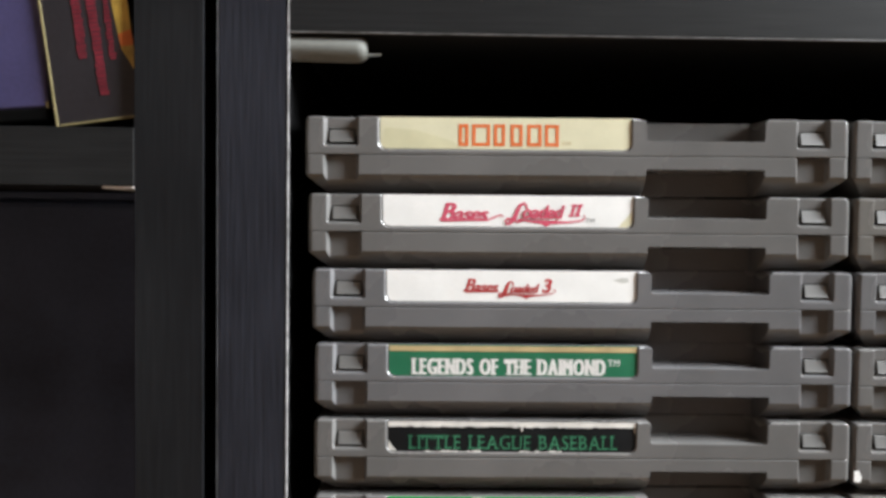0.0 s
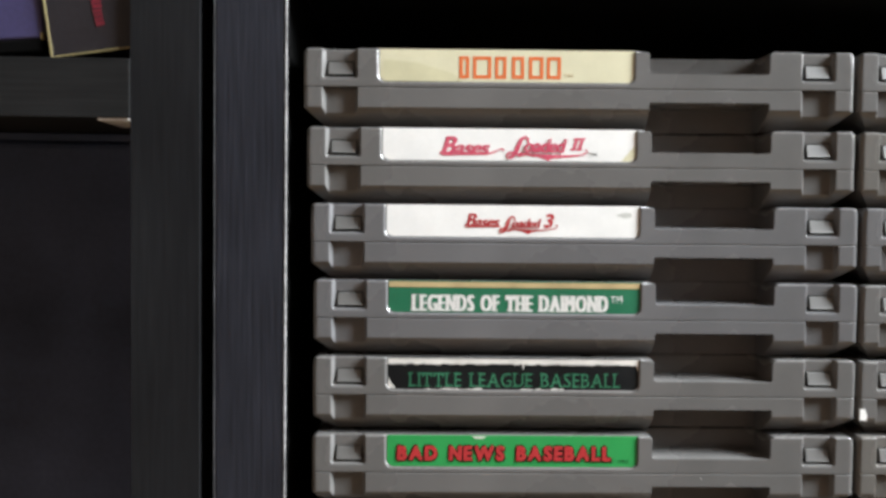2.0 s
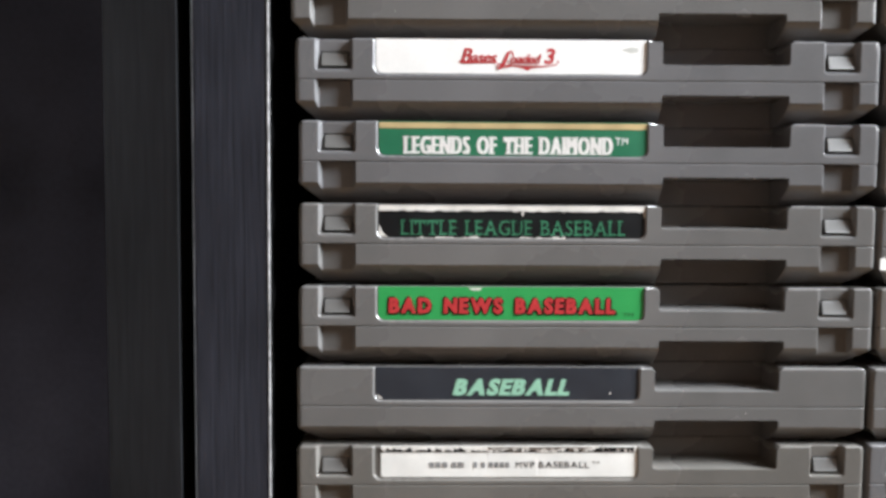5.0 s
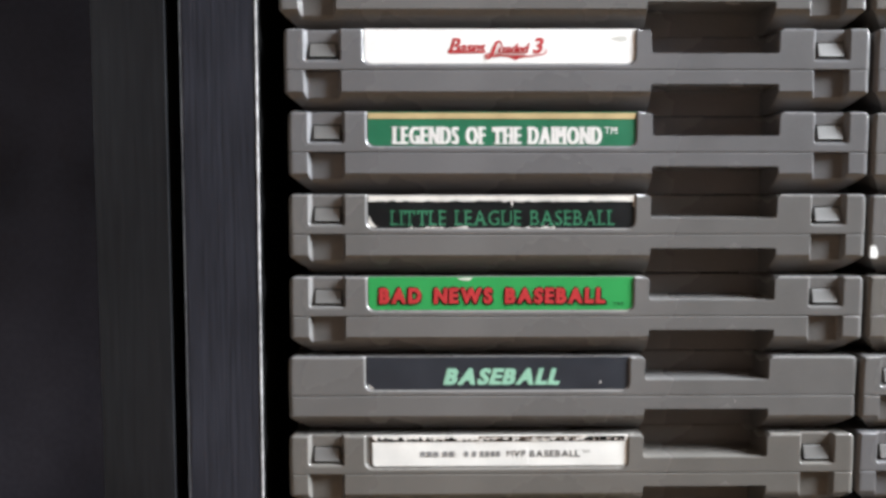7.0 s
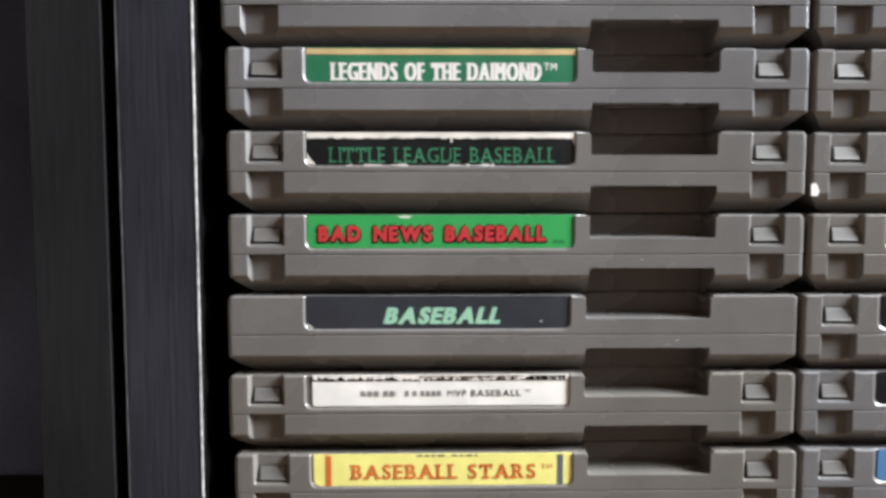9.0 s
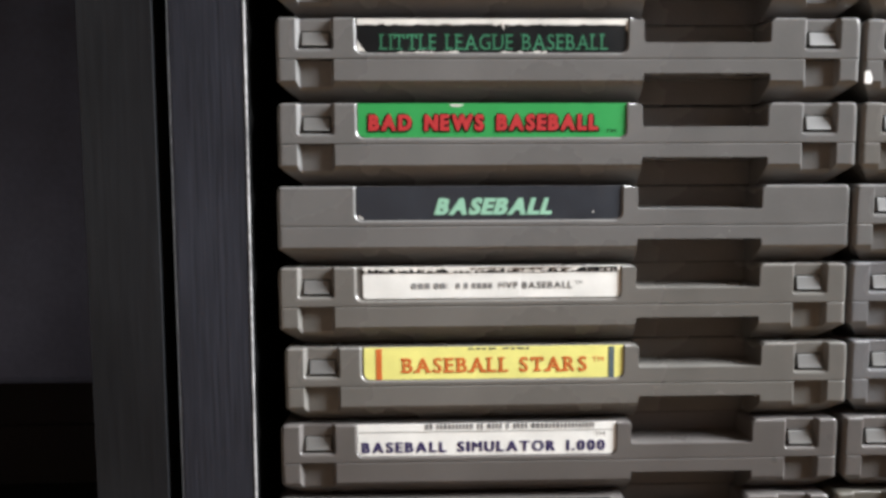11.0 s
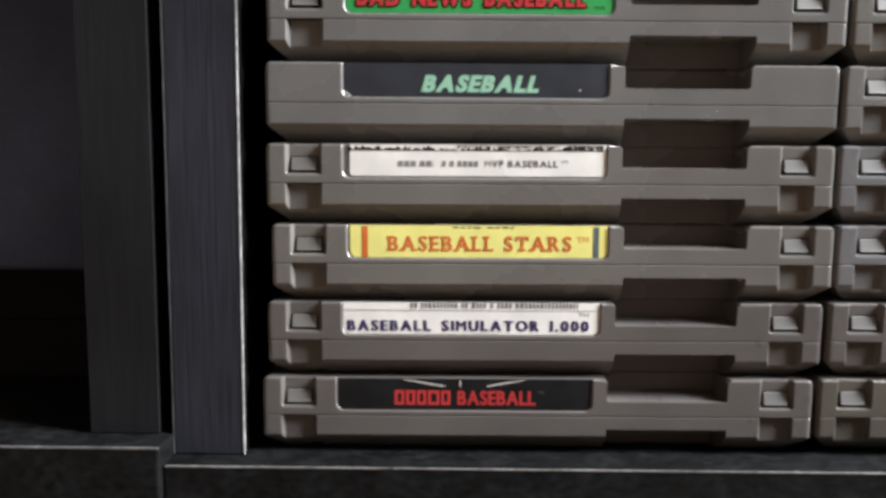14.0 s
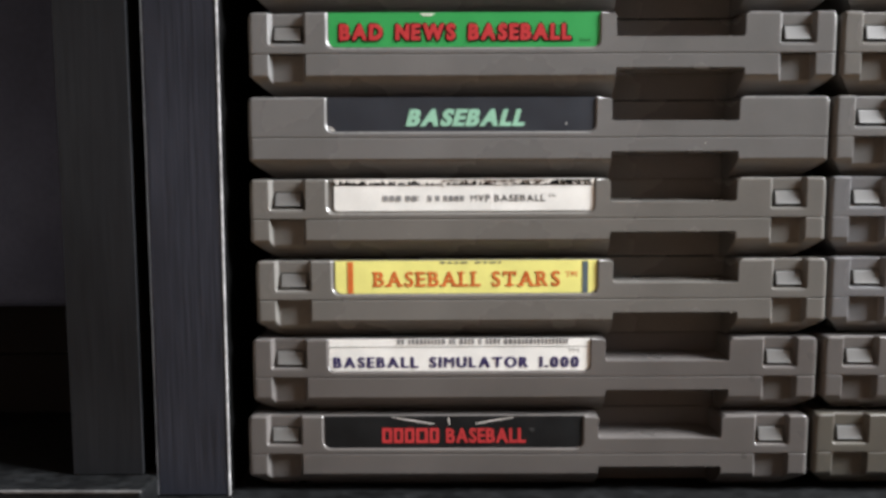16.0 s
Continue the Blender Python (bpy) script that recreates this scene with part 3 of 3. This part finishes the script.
# small red script on white
lab = sticker(rows[2], WHITE, "white paper label")
part("lettering", lettering("Bases", 33.4, 41.0, T - 1.9, T - 4.85, INKY, 0.012, 0.3, gap=0.03, caps=0.8, smear=0.2), RED, lab)
part("lettering", flourish(41.0, 44.2, T - 2.5, T - 6.0, INKY - 0.03, 0.62), RED, lab)
part("lettering", lettering("oaded", 43.5, 50.1, T - 3.0, T - 5.0, INKY - 0.1, 0.012, 0.3, gap=0.03, smear=0.2), RED, lab)
part("lettering", lettering("3", 50.6, 52.9, T - 1.8, T - 5.0, INKY, 0.03, 0.2), RED, lab)
part("swash", stroke([(33.2, T - 4.4), (33.7, T - 4.8), (36.5, T - 4.8), (41.0, T - 4.7)], [0.4, 0.4, 0.25, 0.3], INKY - 0.02), RED, lab)
part("swash", stroke([(43.0, T - 5.1), (45.0, T - 5.45), (47.3, T - 5.6), (50.5, T - 5.5), (53.0, T - 5.1), (53.6, T - 4.6), (53.3, T - 4.1)], [0.2, 0.35, 0.5, 0.28, 0.25, 0.25, 0.2], INKY - 0.02), RED, lab)
part("swash", flat([(45.3, T - 5.6), (49.3, T - 5.6), (47.8, T - 6.0), (47.2, T - 6.4), (46.5, T - 6.0)], INKY), RED, lab)
part("smudge", flat([(66.5, T - 2.0), (68.5, T - 1.4), (69.9, T - 1.6), (70, T - 2.4), (68.5, T - 2.7)], INKY + 0.01), paper("grey_smudge", (0.45, 0.45, 0.42), blotch=0.2), lab)
# deep green
lab = sticker(rows[3], DARKGREEN, "deep green label with a tan stripe")
part("stripe", bars([(16.15, 71.65)], T - 0.25, T - 1.45, INKY), TAN, lab, "tan stripe")
part("lettering", lettering("LEGENDS OF THE DAIMOND", 21.0, 64.6, T - 3.1, T - 6.7, INKY, 0.0, serif=0.055, gap=0.2, space=0.45, smear=0.5), WHITE, lab)
trademark(lab, 65.1, 67.7, T - 3.1, T - 4.6, WHITE)
# chipped black
T = TALL + 0.15
lab = sticker(rows[4], INK, "chipped black label with green letters", radius=1.2)
part("lettering", lettering("LITTLE LEAGUE BASEBALL", 20.6, 67.6, T - 3.5, T - 6.6, INKY, -0.005, serif=0.06, gap=0.15, space=0.4), LEAF, lab)
part("worn_edge", ragged(16.1, 71.7, 16.47, 1.35, FACE, 5, 0.9, least=0.75), SCUFF, lab, "rubbed white upper edge")
part("worn_edge", ragged(24.0, 37.0, 9.62, 0.5, FACE, 6, 0.5, up=True, chance=0.4), SCUFF, lab, "rubbed white lower edge")
part("worn_edge", ragged(45.5, 55.0, 9.62, 0.5, FACE, 7, 0.5, up=True, chance=0.35), SCUFF, lab, "rubbed white lower edge")
part("chip", flat([(16.1, 10.1), (18.0, 9.75), (16.9, 10.9), (16.2, 12.3)]), SCUFF, lab)
part("chip", flat([(71.2, T - 1.2), (71.6, T - 1.2), (71.6, T - 3.0), (71.4, T - 2.7)]), SCUFF, lab)
part("chip", flat([(45.6, TALL - 0.5), (46.3, TALL - 0.5), (46.25, T - 2.5), (46.0, T - 2.6)]), SCUFF, lab)
# bright green
T = TALL + 0.50
lab = sticker(rows[5], GREEN, "bright green label")
BAD = ("BAD NEWS BASEBALL", 18.2, 65.8, T - 2.8, T - 6.15)
outline = bmesh.new()
for k, (dx, dz) in enumerate(((-0.3, 0), (0.3, -0.1), (0, 0.28), (0, -0.3), (0.4, -0.3))):
    one = lettering(BAD[0], BAD[1] + dx, BAD[2] + dx, BAD[3] + dz, BAD[4] + dz, INKY - 0.012 * k, 0.045, 0.03, gap=0.13, space=0.6)
    me = bpy.data.meshes.new("tmp")
    one.to_mesh(me)
    one.free()
    outline.from_mesh(me)
    bpy.data.meshes.remove(me)
part("lettering_outline", outline, INK, lab, "black outline of the letters")
part("lettering", lettering(*BAD, TOPINK - 0.05, 0.045, 0.03, gap=0.13, space=0.6, smear=0.2), RED, lab, "heavy red letters")
trademark(lab, 67.4, 69.6, T - 5.9, T - 6.6, INK)
part("chip", flat([(34.8, TALL - 0.25), (38.0, TALL - 0.25), (37.2, TALL - 0.75), (35.6, TALL - 0.7)]), SCUFF, lab)
# slate
T = TALL + 0.65
lab = sticker(rows[6], SLATE, "slate black label")
part("lettering", lettering("BASEBALL", 32.2, 57.0, T - 3.1, T - 6.7, INKY, 0.045, 0.28, gap=0.09, smear=0.25), MINT, lab, "slanted mint letters")
part("chip", flat([(16.2, 10.8), (17.2, 9.75), (17.6, 9.9), (16.6, 10.7)]), SCUFF, lab)
part("chip", flat([(65.5, T - 5.9), (65.8, T - 5.9), (65.8, T - 6.3), (65.5, T - 6.3)]), SCUFF, lab)
# torn white
T = TALL + 0.60
lab = sticker(rows[7], OFFWHITE, "torn white label", x0=17.3, low=10.0, radius=0.6)
part("band", bars([(17.3, 71.7)], TALL - 0.4, T - 1.95, INKY), INK, lab, "black upper band")
part("worn_edge", ragged(17.3, 71.7, 16.6, 1.3, FACE - 0.05, 15, 0.4, chance=0.85, least=0.35), SCUFF, lab, "torn white upper edge")
part("worn_edge", ragged(40.0, 62.0, 16.46, 0.75, FACE - 0.11, 21, 0.5, chance=0.55, least=0.3), paper("rubbed_brown", (0.11, 0.085, 0.07), blotch=0.4), lab, "brown rubbed upper edge")
part("worn_edge", ragged(63.5, 71.0, 16.46, 0.95, FACE - 0.11, 22, 0.4, chance=0.7, least=0.3), INK, lab, "black rubbed upper edge")
part("lettering", bars(words(27.5, 35.0, 3, 1.0, 1.2, 0.3) + words(36.9, 44.6, 4, 0.75, 0.95, 0.28), T - 4.1, T - 5.25, INKY), paper("faded_ink", (0.2, 0.2, 0.2), blotch=0.3), lab, "small grey bars of print")
part("lettering", lettering("MVP", 45.9, 49.9, T - 3.95, T - 5.4, INKY, 0.025), GREYINK, lab)
part("lettering", lettering("BASEBALL", 50.8, 61.5, T - 3.95, T - 5.4, INKY, 0.025), GREYINK, lab)
part("crease", flat([(40.0, TALL - 0.4), (41.1, TALL - 0.4), (40.6, T - 2.3), (40.2, T - 2.4)], TOPINK), OFFWHITE, lab)
part("crease", flat([(49.9, T - 3.0), (50.5, T - 3.1), (50.7, T - 7.0), (50.2, T - 7.0)], INKY + 0.01), WHITE, lab)
trademark(lab, 62.1, 63.6, T - 3.9, T - 4.5, GREYINK)
# yellow
T = TALL + 1.15
lab = sticker(rows[8], YELLOW, "yellow label with red and blue stripes", x0=16.4, x1=71.75)
part("stripe", bars([(19.0, 20.2)], TALL - 0.3, 9.74, INKY), BROWNISH, lab, "red stripe")
part("stripe", bars([(68.6, 69.8)], TALL - 0.3, 9.74, INKY), paper("slate_blue_ink", (0.075, 0.105, 0.12)), lab, "slate-blue stripe")
part("lettering", lettering("BASEBALL STARS", 24.2, 63.9, T - 3.5, T - 6.75, INKY, 0.01, serif=0.09, gap=0.19, space=0.4, smear=0.2), BROWNISH, lab, "red slab letters")
trademark(lab, 65.0, 67.5, T - 3.6, T - 4.8, BROWNISH)
part("lettering", bars(words(38.5, 51.5, 9, 0.8, 1.6, 0.5), TALL - 0.3, TALL - 0.62, INKY), GREYINK, lab)
# creased white
T = TALL + 1.05
lab = sticker(rows[9], OFFWHITE, "creased white label", x0=16.0, x1=71.7, low=9.7)
part("lettering", lettering("BASEBALL SIMULATOR 1.000", 16.8, 69.4, T - 5.0, T - 7.35, INKY, 0.018, gap=0.22, space=0.6, smear=0.32), NAVYINK, lab, "indigo letters")
part("lettering", bars(words(30.6, 67.0, 12, 0.4, 0.75, 0.3), T - 1.1, T - 2.25, INKY), paper("faded_ink", (0.2, 0.2, 0.2), blotch=0.3), lab, "small grey bars of print")
trademark(lab, 67.0, 69.3, T - 3.3, T - 4.1, GREYINK)
part("crease", bars([(16.1, 71.3)], T - 2.75, T - 2.87, INKY + 0.01), GREYINK, lab)
# black with red letters
T = TALL + 1.15
lab = sticker(rows[10], INK, "black label with red letters", x0=16.1, x1=71.7, low=9.55)
for span in ((28.5, 30.6), (31.0, 33.0), (33.4, 35.4), (35.8, 38.3), (38.7, 40.7)):
    part("mark_block", frames([span], T - 3.85, T - 7.1, INKY, 0.62), RED, lab, "plain red block of the maker's mark")
part("lettering", lettering("BASEBALL", 42.2, 59.4, T - 3.85, T - 7.1, INKY, 0.02, gap=0.08, smear=0.15), RED, lab)
trademark(lab, 60.0, 61.2, T - 3.9, T - 4.6, GREYINK)
S = TALL + 0.45         # the scratches hang from the upper edge
part("scratch", flat([(30.2, TALL - 0.28), (31.0, TALL - 0.28), (36.0, S - 1.5), (39.8, S - 2.15), (39.6, S - 2.3), (35.5, S - 1.7)]), SCUFF, lab, "pale curved scratch")
part("scratch", flat([(57.2, TALL - 0.28), (56.4, TALL - 0.28), (52.0, S - 1.4), (48.6, S - 2.1), (48.8, S - 2.25), (52.3, S - 1.65)]), SCUFF, lab, "pale curved scratch")
part("scratch", flat([(42.7, S - 0.9), (43.0, S - 0.9), (43.0, S - 2.4), (42.8, S - 2.4)]), SCUFF, lab)

# specks of dust and nicks on the cases
for k, x, z, r in ((6, 94.5, 7.1, 0.16), (8, 100.2, 5.2, 0.14), (8, 88.0, 6.4, 0.09), (5, 86.0, 7.3, 0.1), (3, 60.0, 6.0, 0.09), (7, 33.0, 5.1, 0.08), (10, 92.0, 6.1, 0.1), (1, 21.0, 5.6, 0.09)):
    part("speck", plate([(x + r * math.cos(a), z + r * math.sin(a) * 0.7) for a in (0.3, 1.4, 2.6, 3.9, 5.2)], -0.01, 0.03), SCUFF, rows[k], "pale nick in the plastic")

# ---- the neighbouring stack, of which the near ends show ----
NEXT = [(1.7, 0.0), (1.8, 0.0), (1.7, 0.0), (1.3, -0.2), (1.4, -0.2), (1.6, 0.0), (1.3, 0.0), (1.3, 0.1), (1.2, 0.2), (1.7, 0.2), (1.7, 0.25)]
SECOND = [None, CREAM2, None, None, None, None, INK, INK, BLUE, None, None]
# here too the last two tones are darkened for shade
TONE2 = [GREY, GREY_WARM, GREY_COOL, GREY, GREY, GREY_WARM, GREY, GREY_COOL, GREY_COOL, GREY_SHADED, GREY_WARM_SHADED]
for k, ((x, z, dz), (gap, up)) in enumerate(zip(STACK, NEXT)):
    m = SECOND[k] or OFFWHITE
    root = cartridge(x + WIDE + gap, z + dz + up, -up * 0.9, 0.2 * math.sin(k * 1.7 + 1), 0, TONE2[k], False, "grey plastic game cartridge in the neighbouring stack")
    sticker(root, m, "paper label", x0=16.6)
    if k == 4:
        part("paper_scrap", plate([(-0.1, 3.6), (1.3, 3.5), (1.6, 4.6), (0.9, 6.2), (-0.1, 6.0)], -0.02, 0.12), WHITE, root, "scrap of white paper stuck on the corner")
